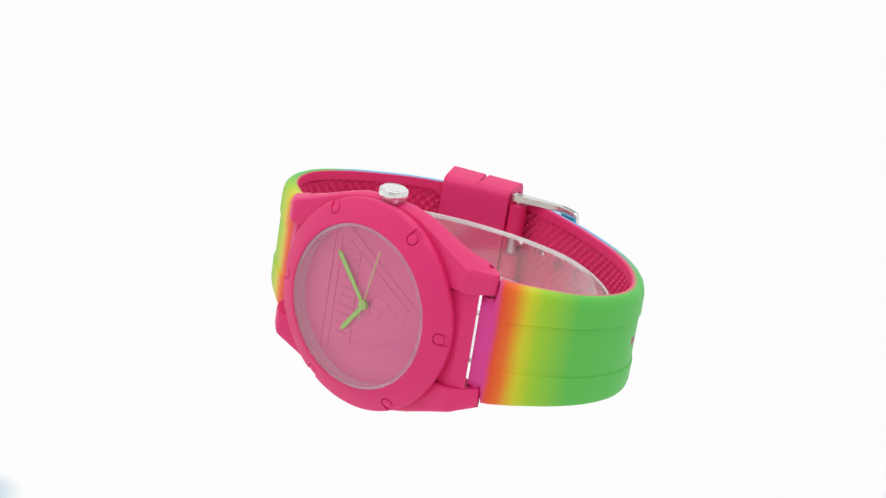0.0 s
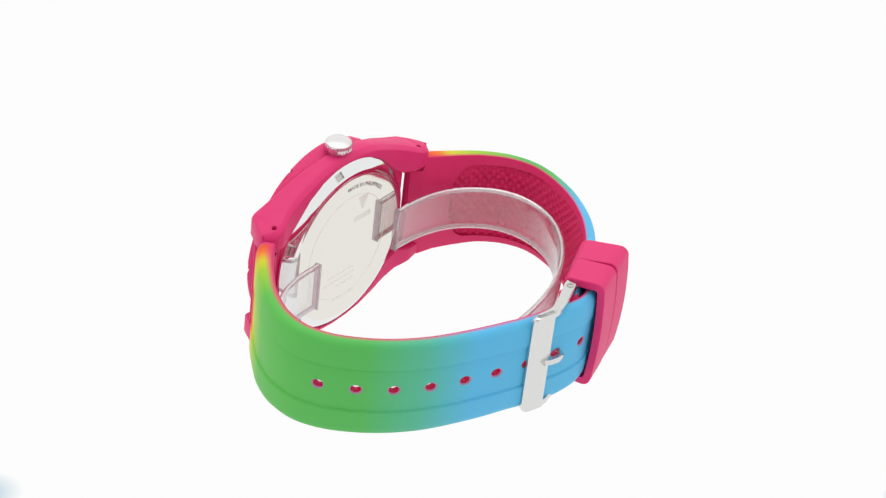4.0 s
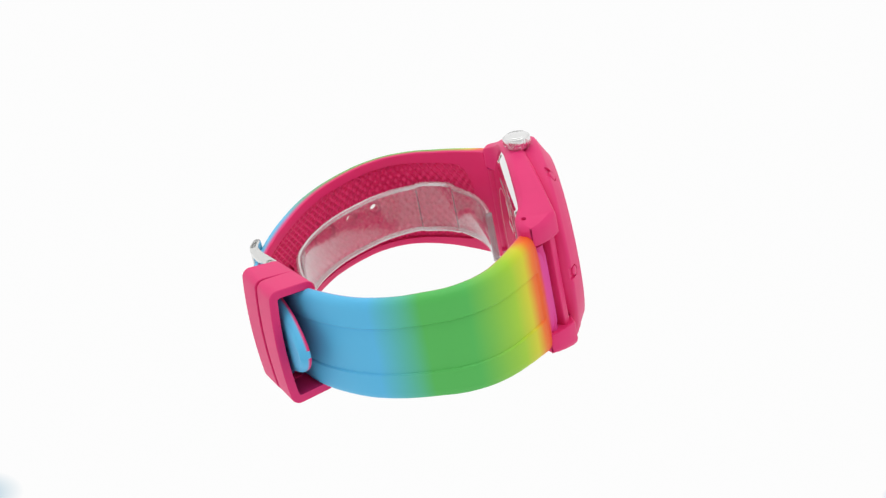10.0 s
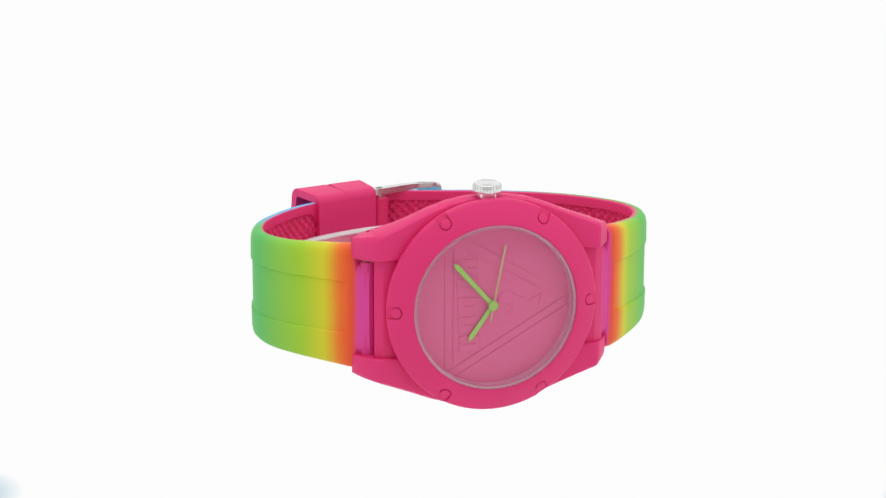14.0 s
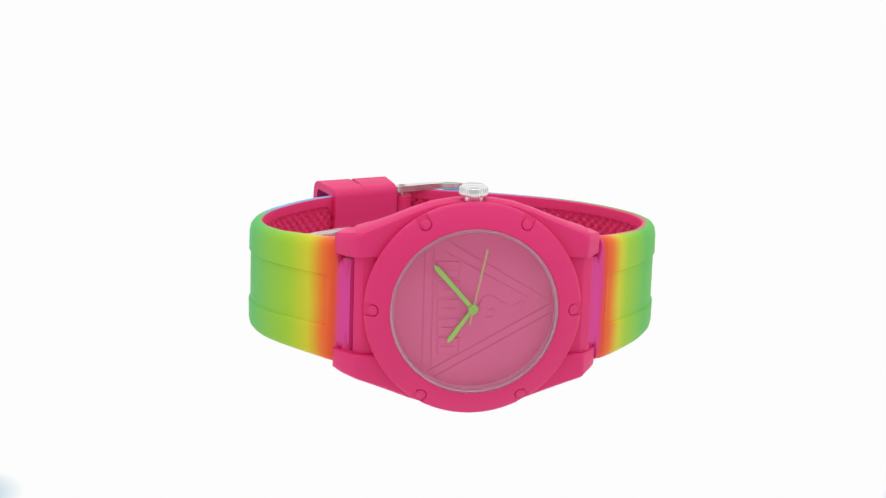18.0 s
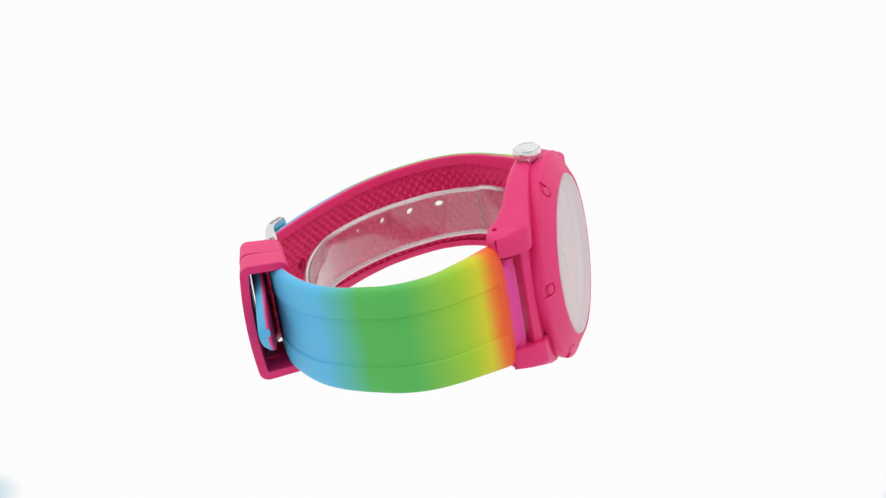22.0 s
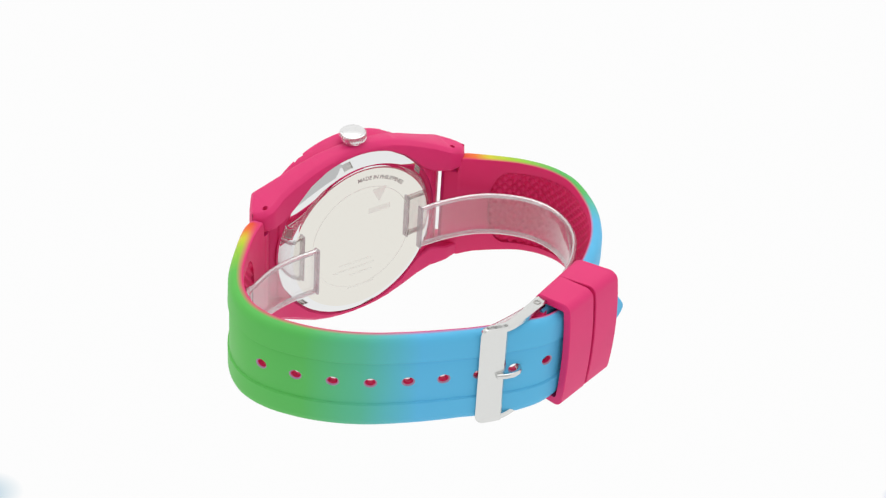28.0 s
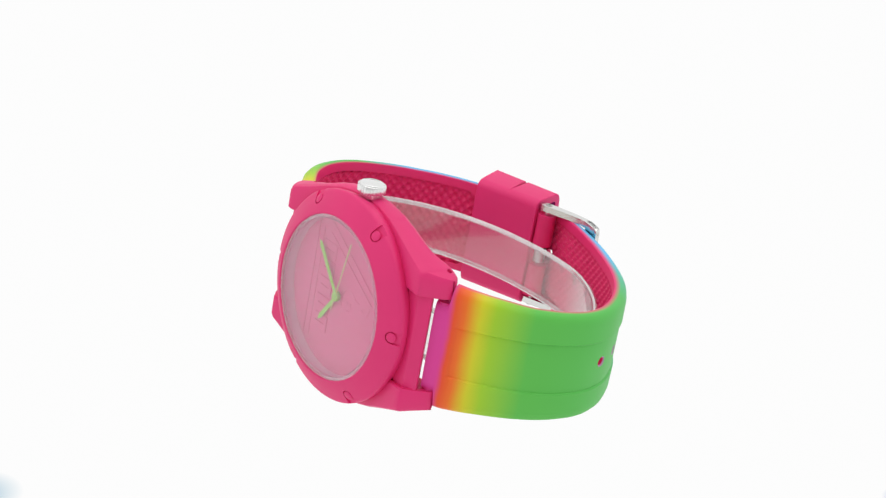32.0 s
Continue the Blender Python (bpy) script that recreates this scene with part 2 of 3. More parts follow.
def light_tent():
    a, h, g = 0.8, 1.1, GROUND
    sheet("floor", glow("floor_diffuser", FLOOR_GLOW, DIM_SPOTS), [(-a, -a, g), (a, -a, g), (a, a, g), (-a, a, g)],
          "back-lit white acrylic table top, its glow painted dimmer and bluish in two spots")
    sheet("ceiling", glow("ceiling_diffuser", CEILING_GLOW), [(-a, a, h), (a, a, h), (a, -a, h), (-a, -a, h)], "glowing white diffuser of the light tent")
    sheet("wall_north", glow("back_diffuser", BACK_GLOW), [(-a, a, g), (a, a, g), (a, a, h), (-a, a, h)], "glowing white fabric wall")
    sheet("wall_south", glow("front_diffuser", FRONT_GLOW), [(a, -a, g), (-a, -a, g), (-a, -a, h), (a, -a, h)], "dimmer white fabric wall behind the camera")
    sheet("wall_west", glow("side_diffuser", SIDE_GLOW), [(-a, -a, g), (-a, a, g), (-a, a, h), (-a, -a, h)], "glowing white fabric wall")
    sheet("wall_east", glow("side_diffuser", SIDE_GLOW), [(a, a, g), (a, -a, g), (a, -a, h), (a, a, h)], "glowing white fabric wall")


light_tent()

world = bpy.data.worlds.new("room")
scene.world = world
world.use_nodes = True
world.node_tree.nodes["Background"].inputs["Color"].default_value = (1, 1, 1, 1)
world.node_tree.nodes["Background"].inputs["Strength"].default_value = 0.5
lamp = bpy.data.lights.new("softbox", "AREA")
lamp.shape, lamp.size, lamp.size_y, lamp.energy, lamp.color = "RECTANGLE", 1.0, 0.8, SOFTBOX_WATTS, (1, 0.995, 0.985)
softbox = new("softbox", lamp)
softbox.matrix_world = look((0, 0.05, 1.05), (0, 0, 0))

# ---------------------------------------------------------------- the wristwatch: x to the crown, y to twelve, z out of the dial
watch = tagged(new("wristwatch"), "pink silicone wristwatch with rainbow strap, lying on a white table", "wristwatch")


def side_x(y):
    """Half width of the case where it stands y from its middle."""
    return float(np.interp(abs(y), [0, 3, 6, 9.5, 13, 17, 22.7, 26.6], [21.6, 21.45, 21.1, 20.3, 18.9, 17.2, 15.0, 13.8]))


def build_case():
    ys = [0, 3, 6, 9.5, 13, 17, 20.2]
    right = [(side_x(y), y) for y in ys] + [(14.5, 20.3), (10, 20.3)]
    quarter = right[:-1]
    outline = quarter + [(10, 20.3), (-10, 20.3)] + [(-x, y) for x, y in reversed(quarter)]
    outline += [(-x, -y) for x, y in quarter[1:]] + [(-10, -20.3), (10, -20.3)] + [(x, -y) for x, y in reversed(quarter[1:])]
    body, rings = bmesh.new(), []
    for z, f in ((-4.3, 0.965), (-4.5, 0.985), (-4.9, 0.995), (-6.8, 0.995), (-7.1, 0.985), (-7.7, 0.96), (-7.85, 0.945)):
        rings.append([body.verts.new((x * f, y * f, z)) for x, y in outline])
    for a, b in zip(rings, rings[1:]):
        for k in range(len(outline)):
            j = (k + 1) % len(outline)
            body.faces.new((a[k], a[j], b[j], b[k]))
    body.faces.new(rings[0])
    body.faces.new(rings[-1])
    bmesh.ops.recalc_face_normals(body, faces=body.faces)
    bars = [prism([(sy * y, z) for y, z in shape], -10.2, 10.2, "x", 0.2) for sy, shape in (
        (1, ((19, -3.0), (21.8, -3.0), (22.0, -3.1), (23.3, -4.0), (23.38, -4.25), (22.6, -5.2), (20.6, -7.2), (19, -7.2))),
        (-1, ((19, -3.0), (22.2, -3.0), (22.4, -3.1), (24.3, -4.5), (24.44, -4.8), (23.2, -6.2), (21.5, -7.5), (19, -7.5))))]
    neck = revolve([(15.5, -7.9), (20.2, -7.9), (20.2, -3.6), (15.5, -3.6)], 96)
    case = part("case", merge(body, neck, *bars), PINK, watch, "matt pink silicone watch case")
    ys = [0, 4, 8, 12, 16, 19, 21.5, 22.4, 22.9, 23.6, 24.6, 25.6, 26.2, 26.5]
    front = lambda y: float(np.interp(y, [4, 10, 16, 22.4, 22.9, 25.0, 26.0, 26.5], [-3.7, -3.2, -2.6, -2.0, -2.15, -4.4, -5.9, -7.2]))
    rear = lambda y: float(np.interp(y, [0, 17, 19, 21, 22.4, 24.6, 25.6, 26.5], [-8.1, -8.5, -9.0, -10.0, -10.4, -10.3, -9.6, -8.2]))
    for sx in (1, -1):
        for sy in (1, -1):
            bm, rings = bmesh.new(), []
            for y in ys:
                f, r, xo, xi = front(y), rear(y), side_x(y), max(9.9, math.sqrt(max(0, 19.85**2 - y * y)))
                c = min(1.1 if sx > 0 else 2.3, (f - r) * 0.35)
                ring = [(xi, f - 0.3), (xi + 0.3, f), (xo - 1.15, f), (xo - 0.45, f - 0.28), (xo, f - 1.0), (xo, r + 1.3 * c), (xo - 0.15, r + 0.9 * c), (xo - 0.8 * c, r + 0.12), (xo - 1.2 * c, r), (xi + 0.3, r), (xi, r + 0.3)]
                rings.append([bm.verts.new((sx * x, sy * y + 0.45 * min(1, max(0, (y - 22.9) / 2)), z)) for x, z in ring])
            for p, q in zip(rings, rings[1:]):
                for k in range(len(p)):
                    j = (k + 1) % len(p)
                    bm.faces.new((p[k], p[j], q[j], q[k]))
            bm.faces.new(rings[0])
            bm.faces.new(rings[-1])
            bmesh.ops.recalc_face_normals(bm, faces=bm.faces)
            lug = part("lug", bm, PINK, case, smooth=28)
            pin = revolve([(0.55, -0.9), (0.55, 0.6), (0, 0.6), (0, -0.9)], 16, "x", (sx * side_x(23.4), sy * 23.4, -8.6))
            carve(lug, pin)
    for sy in (1, -1):
        part("spring_bar", revolve([(0, -10.4), (0.42, -10.4), (0.42, -5), (0.52, -4.9), (0.52, 4.9), (0.42, 5), (0.42, 10.4), (0, 10.4)], 16, "x", (0, 23.75, -7.3) if sy > 0 else (0, -24.1, -8.4)), STEEL, case, "thin steel spring bar")
    return case


def slot(r, reach, top, bottom):
    """Half-round slot whose straight sides run outwards (x) as far as reach, as a closed prism."""
    pts = [(r * math.cos(a), r * math.sin(a)) for a in np.linspace(0.5 * math.pi, 1.5 * math.pi, 15)]
    return prism(pts + [(reach, -r), (reach, r)], bottom, top, "z")


def build_bezel():
    prof = [(16.75, -2.6), (16.75, 1.45), (16.95, 1.65), (17.25, 1.63), (19.9, 0.1), (20.9, -0.4), (21.4, -0.7), (21.62, -1.05), (21.62, -1.6), (21.35, -2.6), (21.0, -3.4), (20.8, -4.2), (18.5, -4.2)]
    bezel = part("bezel", revolve(prof, 160), PINK, watch, "round matt pink bezel with six moulded buttons")
    tilt = math.atan2(1.53, 2.65)
    for k in range(6):
        turn = Matrix.Rotation(radians(60 * k + 30), 4, "Z") @ Matrix.Translation((19.95, 0, 0.05)) @ Matrix.Rotation(tilt, 4, "Y")
        cut = slot(1.27, 3.0, 1.5, -0.4)
        cut.transform(turn)
        carve(bezel, cut)
        stud = prism([(1.04 * math.cos(a), 1.04 * math.sin(a)) for a in np.linspace(0, 2 * math.pi, 24, endpoint=False)], -1.2, 0.1, "z")
        top = [e for e in stud.edges if all(v.co.z > 0 for v in e.verts)]
        bmesh.ops.bevel(stud, geom=top, offset=0.2, segments=2, profile=0.5, affect="EDGES", clamp_overlap=True)
        stud.transform(turn)
        part("button", stud, PINK, bezel)


def flat_line(a, b, width, z, height):
    """Low raised strip from a to b."""
    d = (Vector(b) - Vector(a)).normalized()
    n = Vector((-d.y, d.x)) * width / 2
    pts = [tuple(Vector(a) + n), tuple(Vector(a) - n), tuple(Vector(b) - n), tuple(Vector(b) + n)]
    return prism(pts, z, z + height, "z")


def needle(name, tip, tail, width, z, tipw=0.3):
    """A watch hand from its tail to its pointed tip."""
    t = Vector(tip)
    L, d = t.length, t.normalized()
    n = Vector((-d.y, d.x))
    w = width / 2
    shape = [(-tail, -w * 0.8), (L - width * 0.9, -w), (L, -w * tipw), (L, w * tipw), (L - width * 0.9, w), (-tail, w * 0.8)]
    pts = [tuple(d * a + n * b) for a, b in shape]
    return prism(pts, z, z + 0.16, "z", 0.05, 1)


def build_dial():
    z = -1.3
    dial = part("dial", revolve([(0, z), (16.7, z), (16.7, z - 0.6), (0, z - 0.6)], 128), DIAL, watch, "smooth rose-pink dial with a raised triangle")
    part("dial_ring", revolve([(16.74, -1.4), (16.74, 0.8), (16.5, 0.8), (16.1, z), (16.1, -1.4)], 128), REHAUT, watch, "pale pink ring round the dial")
    # triangular emblem: fine moulded lines with plain raised bars between
    for a, b, w in (((-13.4, 9.86), (13.0, 9.86), 0.2), ((15.6, 8.5), (1.35, -16.0), 0.2), ((-13.4, 9.7), (1.2, -15.8), 0.24), ((-12.3, 8.07), (12.0, 8.05), 0.16), ((11.6, 5.8), (2.3, -11.0), 0.16), ((-14.6, 8.3), (-0.4, -16.5), 0.18)):
        carve(dial, flat_line(a, b, w + 0.05, z - 0.16, 1))
    for k in range(5):
        x0 = -9.3 + 3.9 * k
        bar = part("emblem_bar", box(x0, x0 + 3.3, 2.5 + 0.1 * k, 6.85 + 0.15 * k, z - 0.1, z + 0.2, 0.12), DIAL, dial, "raised plain bar")
        carve(bar, box(x0 + 1.5, x0 + 1.8, 3.5, 6.2, z - 0.05, z + 1))
    hook = [(-1.5, -1.2), (0.2, -1.05), (1.57, -1.5), (2.4, -2.2), (2.71, -3.0), (2.5, -4.0), (1.97, -4.8), (1.25, -5.7), (1.1, -6.3), (1.14, -6.9)]
    part("emblem_curl", tube([(x, y, z + 0.01) for x, y in hook], 0.13, 6), DIAL, dial, "raised curl below the bars")
    part("emblem_curl", tube([(x, y, z + 0.01) for x, y in ((0.1, -2.7), (-0.5, -3.3), (0.1, -4.2), (-0.9, -4.4), (-1.8, -3.9), (-1.8, -2.9))], 0.11, 6), DIAL, dial, "raised curl below the bars")
    for a, b in (((0.5, -7.8), (1.6, -10.4)), ((1.6, -10.4), (-0.6, -9.7)), ((0.5, -7.8), (-0.1, -8.3))):
        part("emblem_stroke", flat_line(a, b, 0.2, z - 0.05, 0.17), DIAL, dial, smooth=0)
    hand = needle("hour_hand", (-6.9, 4.9), 0, 1.05, -0.8)
    part("hour_hand", hand, GREEN_HAND, watch, "lime green hour hand")
    part("minute_hand", needle("minute_hand", (9.0, 8.0), 0, 1.05, -0.55), GREEN_HAND, watch, "lime green minute hand")
    seconds = part("second_hand", needle("second_hand", (12.35, -2.45), 3.3, 0.34, -0.32), TAN_HAND, watch, "thin pale olive second hand")
    part("hub", revolve([(0, 0.1), (0.45, 0.1), (0.5, 0.0), (0.8, -0.02), (1.0, -0.14), (1.0, -0.9), (0, -0.9)], 32), GREEN_HAND, seconds, "lime green hub of the hands")
    glass = part("crystal", revolve([(0, 2.05), (6, 2.0), (11, 1.88), (14.5, 1.76), (16.03, 1.66), (16.03, 0.8), (0, 0.8)], 128), CRYSTAL, watch, "clear glass crystal")
    glass.visible_shadow = False
    rim = part("crystal_edge", revolve([(16.74, 1.0), (16.74, 1.5), (16.5, 1.66), (16.05, 1.66), (16.1, 1.0)], 128), CRYSTAL_EDGE, glass, "pale polished edge of the glass")
    rim.visible_shadow = False


def bent_text(body, size, radius, mid, z):
    """Raised letters on an arc about the case's middle, read from the back with the crown up."""
    cu = bpy.data.curves.new("letters", "FONT")
    cu.body, cu.size, cu.align_x, cu.extrude, cu.resolution_u = body, size, "CENTER", 0.02, 3
    cu.offset = 0.02
    ob = new("letters", cu)
    bpy.context.view_layer.update()
    me = bpy.data.meshes.new_from_object(ob.evaluated_get(bpy.context.evaluated_depsgraph_get()))
    bpy.data.objects.remove(ob)
    bm = bmesh.new()
    bm.from_mesh(me)
    bpy.data.meshes.remove(me)
    for v in bm.verts:
        a, r = mid + v.co.x / radius, radius + v.co.y
        v.co = Vector((r * math.cos(a), r * math.sin(a), z - v.co.z))
    return bm


def build_back():
    z = -9.65
    prof = [(19.75, -7.6), (19.75, -7.95), (19.6, -8.05), (17.85, -9.42), (17.45, -9.45), (17.05, z + 0.04), (16.9, z), (16.6, z), (0, z), (0, -7.6)]
    plate = revolve(prof, 160)
    for f in plate.faces:
        f.material_index = 1 if f.calc_center_median().xy.length > 17.1 else 0
    back = part("case_back", plate, [BACK_STEEL, RIM_STEEL], watch, "polished steel snap-on case back")
    for a in (-11, 50, 110, 170, 228, 290):
        t = Matrix.Rotation(radians(a), 4, "Z")
        slope = t @ Matrix.Translation((18.74, 0, -8.72)) @ Matrix.Rotation(-math.atan2(1.37, 1.75), 4, "Y")
        pocket = box(-0.75, 0.75, -1.05, 1.05, -0.7, 0.5)
        pocket.transform(slope)
        carve(back, pocket)
        bars = merge(box(-0.7, 0.7, -1.0, 1.0, 0.38, 0.48), box(-0.12, 0.12, -0.98, 0.98, 0.02, 0.4))
        bars.transform(slope)
        part("notch", bars, NOTCH, back, smooth=0)
    part("engraved_ring", revolve([(12.2, z + 0.05), (12.35, z + 0.05), (12.35, z - 0.015), (12.2, z - 0.015)], 128), LIGHT_ETCH, back)
    part("engraved_text", bent_text("MADE IN PHILIPPINES", 1.28, 14.1, radians(19), z - 0.01), ENGRAVED, back, "engraved words", smooth=0)
    tri = prism([(11.2, 2.4), (11.2, 6.0), (7.6, 4.2)], z - 0.02, z + 0.05, "z")
    part("engraved_triangle", tri, LIGHT_ETCH, back, smooth=0)
    part("engraved_bar", box(5.3, 6.5, 1.6, 7.0, z - 0.02, z + 0.05), LIGHT_ETCH, back, smooth=0)
    for x, y0, y1 in ((-6.2, -5.5, 2.6), (-7.6, -7.0, 3.4), (-9.2, -2.6, 3.0), (-12.6, -3.4, 3.6)):
        part("engraved_bar", box(x, x + 0.4, y0, y1, z - 0.02, z + 0.05), LIGHT_ETCH, back, smooth=0)


def build_crown():
    seg, zc = 28, -4.9
    bm = bmesh.new()
    prof = [(2.1, 21.2), (2.1, 22.1), (2.6, 22.12), (2.84, 22.25), (2.88, 22.4), (2.88, 23.6), (2.82, 23.78), (2.4, 23.86), (2.34, 24.1), (2.2, 24.18), (0, 24.24)]
    rings = []
    for r, x in prof:
        if r == 0:
            rings.append([bm.verts.new((x, 0, zc))])
            continue
        tooth = 0.26 if r > 2.81 else 0.0
        rings.append([bm.verts.new((x, (r - tooth * (k % 4 > 1)) * math.cos(2 * math.pi * k / (4 * seg)), zc + (r - tooth * (k % 4 > 1)) * math.sin(2 * math.pi * k / (4 * seg)))) for k in range(4 * seg)])
    n = 4 * seg
    bm.faces.new(rings[0])
    for a, b in zip(rings, rings[1:]):
        for k in range(n):
            j = (k + 1) % n
            bm.faces.new((a[k], a[j], b[j], b[k]) if len(b) > 1 else (a[k], a[j], b[0]))
    bmesh.ops.recalc_face_normals(bm, faces=bm.faces)
    bmesh.ops.translate(bm, verts=bm.verts, vec=(0, 0.1, 0))
    crown = part("crown", bm, CROWN_STEEL, watch, "small fluted steel crown")
    part("stem", revolve([(1.5, 20.5), (1.5, 22.0), (0, 22.0), (0, 20.5)], 24, "x", (0, 0.1, zc)), STEEL, crown)


build_case()
build_bezel()
build_dial()
build_back()
build_crown()
# the case leans a little in its strap
CASE_LEAN = pose(0, -0.1 * MM, -0.1 * MM, 2.1, 0, 0)
for ob in watch.children:
    ob.matrix_basis = CASE_LEAN @ ob.matrix_basis

# ---------------------------------------------------------------- the strap
LONG = Path([(-23.9, -6.3), (-28.8, -9.92), (-33.31, -14.67), (-37.91, -20.63), (-40.74, -26.81), (-41.45, -32.9), (-39.9, -38.6), (-36.2, -44.2), (-31.05, -49.4), (-24.7, -53.8),
             (-17.9, -57.1), (-11.1, -59.8), (-4.0, -62.0), (3.0, -63.6), (10.2, -64.7), (18.0, -62.8), (25.5, -59.75), (34.7, -56.9)])
SHORT = Path([(24.3, -4.47), (29.2, -7.7), (34.2, -11.19), (39.03, -15.23), (42.47, -20.37), (43.9, -26.1), (43.3, -31.8), (41.8, -37.1), (39.3, -42.0), (36.0, -46.5),
             (31.9, -50.6), (27.0, -54.4), (20.0, -58.0), (11.0, -61.6)])
for y, z in ((23.95, -6.6), (-24.12, -9.45)):
    knuckle = tube([(-9.9, y, z), (8.9, y, z)], 1.55, 28)
    for f in knuckle.faces:
        f.material_index = 1 if f.calc_center_median().z < z - 0.3 else 0
    part("strap_knuckle", knuckle, [KNUCKLE, PINK_IN], watch, "rounded end of the strap round its spring bar")
HOLES = [38.55, 46.2, 53.75, 61.25, 68.75, 75.85, 83.15, 90.55, 97.95]


def build_strap(name, path, paint, width, thick, panel, recess, label, tip, lean, start=0.0):
    """Lofted strap: tang, shoulder, slightly sunk middle panel, hollow for the grip pattern inside."""
    L = path.length
    stations = sorted(set(list(np.linspace(start, 8, 33)) + list(np.linspace(8, L - 10, int((L - 18) / 1.1))) + list(np.linspace(L - 10, L, 26)) + list(np.linspace(recess[0], recess[0] + 4.5, 15)) + list(np.linspace(recess[1] - 4.5, recess[1], 15))))
    step = lambda s, a, b: min(1, max(0, (s - a) / (b - a)))
    taper = lambda s, n, T: step(s, 3, 7) * min(1, max(0, -n - 0.6) / (T - 0.6)) * (1 - step(s, 55, 75))
    bm = bmesh.new()
    uv = bm.loops.layers.uv.new("UVMap")
    rings = []
    for s in stations:
        W, T = float(np.interp(s, *width)), float(np.interp(s, *thick))
        if tip and s > L - tip:
            W = min(W, float(np.interp(L - s, (0, 0.3, 1.2, 2.4, 4.4, 6.5, 10, tip), (0.8, 1.6, 2.9, 4.1, 5.4, 6.5, 7.7, 8.7))))
        sunk = 0.32 * step(s, panel[0], panel[0] + 0.5) * (1 - step(s, panel[1] - 0.7, panel[1]))
        p = min(5.15, W * 0.45)
        r0, r1 = recess
        rr, dep = 0.0, 0.0
        if r0 < s < r1:
            e = min(1, (s - r0) / 4.5, (r1 - s) / 4.5)
            rr, dep = 9.0 * math.sqrt(max(0.001, 1 - (1 - e) ** 2)), 0.8
        rr = min(max(rr, 0.05), W * 0.8)
        lo = float(np.interp(s, (3.2, 5), (-0.42, -0.06)))
        c = min(1.0, W * 0.15)
        half = [(p - 0.4, lo - sunk), (p - 0.05, lo - 1.2 * sunk), (p + 0.01 * W, lo - 0.45 * sunk), (p + 0.026 * W, lo), (W - 2.1 * c, lo - 0.06), (W - 1.0 * c, lo - 0.3), (W - 0.32 * c, lo - 0.8), (W, lo - 1.45), (W, -T + 0.42), (W - 0.15 * c, -T + 0.12), (W - 0.5 * c, -T)]
        inner = [(rr + 0.12, -T), (rr, -T + dep)]
        loop = [(x, n) for x, n in half] + inner + [(-x, n) for x, n in reversed(inner)] + [(-x + 0.75 * taper(s, n, T), n) for x, n in reversed(half)]
        shift = float(np.interp(s, *lean))
        rings.append((s, [bm.verts.new(path.point(s, x + shift, n)) for x, n in loop]))
    count = len(rings[0][1])
    inside = set(range(9, count - 10))
    for (s0, a), (s1, b) in zip(rings, rings[1:]):
        for k in range(count):
            j = (k + 1) % count
            f = bm.faces.new((a[k], a[j], b[j], b[k]))
            f.material_index = 1 if k in inside else 0
            for lp, s, i in zip(f.loops, (s0, s0, s1, s1), (k, j, j, k)):
                lp[uv].uv = (s / 130, float(np.interp(min(i, count - 1 - i), (6, 7, 8, 9), (0, 0.2, 0.8, 1))))
    for s, r in (rings[0], rings[-1]):
        f = bm.faces.new(r)
        for lp in f.loops:
            lp[uv].uv = (s / 130, 0)
    bmesh.ops.recalc_face_normals(bm, faces=bm.faces)
    return part(name, bm, [paint, PINK_IN, HOLE_RIM], watch, label)


def grip_pattern(strap, path, thick, recess, holes):
    """A net of crossing ridges moulded into the hollow inside the strap."""
    cell, pitch = 0.28, 2.24
    verts, faces, index = [], [], {}

    def spot(i, k):
        if (i, k) not in index:
            s, x = recess[0] + i * cell, k * cell
            h = sum(float(np.interp(abs((q / pitch + 0.5) % 1 - 0.5) * pitch, (0, 0.25, 0.85), (0.4, 0.31, 0.0))) for q in (s + x, s - x))
            index[i, k] = len(verts)
            verts.append([c * MM for c in path.point(s, x, -float(np.interp(s, *thick)) + 0.75 - h)])
        return index[i, k]

    for i in range(2, int((recess[1] - recess[0]) / cell) - 2):
        s = recess[0] + (i + 0.5) * cell
        e = min(1, (s - recess[0]) / 4.5, (recess[1] - s) / 4.5)
        rr = 9.0 * math.sqrt(max(0.0, 1 - (1 - e) ** 2)) - 0.15
        for k in range(-33, 33):
            x = (k + 0.5) * cell
            if abs(x) < rr and not any(math.hypot(s - h, x) < 1.6 for h in holes):
                faces.append((spot(i, k), spot(i, k + 1), spot(i + 1, k + 1), spot(i + 1, k)))
    me = bpy.data.meshes.new("grip_pattern")
    me.from_pydata(verts, [], faces)
    me.materials.append(PINK_IN)
    ob = new("grip_pattern", me)
    ob.parent = strap
    tagged(ob, "net of low crossing ridges moulded inside the strap", kind="stuff")


W_LONG = ([0, 3.0, 3.5, 10, 20, 30, 40, 60, 80, 92, 101, 124], [9.5, 9.5, 12.9, 12.45, 11.7, 11.25, 11.0, 10.85, 10.6, 11.0, 10.2, 8.2])
W_SHORT = ([0, 2.8, 3.3, 18, 40, 60, 80, 90], [9.5, 9.5, 12.7, 11.65, 10.95, 10.8, 10.4, 10.0])
T_LONG = ([0, 3, 12, 30, 75, 90, 124], [3.6, 3.8, 3.4, 3.15, 3.05, 2.6, 2.4])
T_SHORT = ([0, 3, 12, 30, 90], [3.6, 3.8, 3.3, 2.8, 2.5])
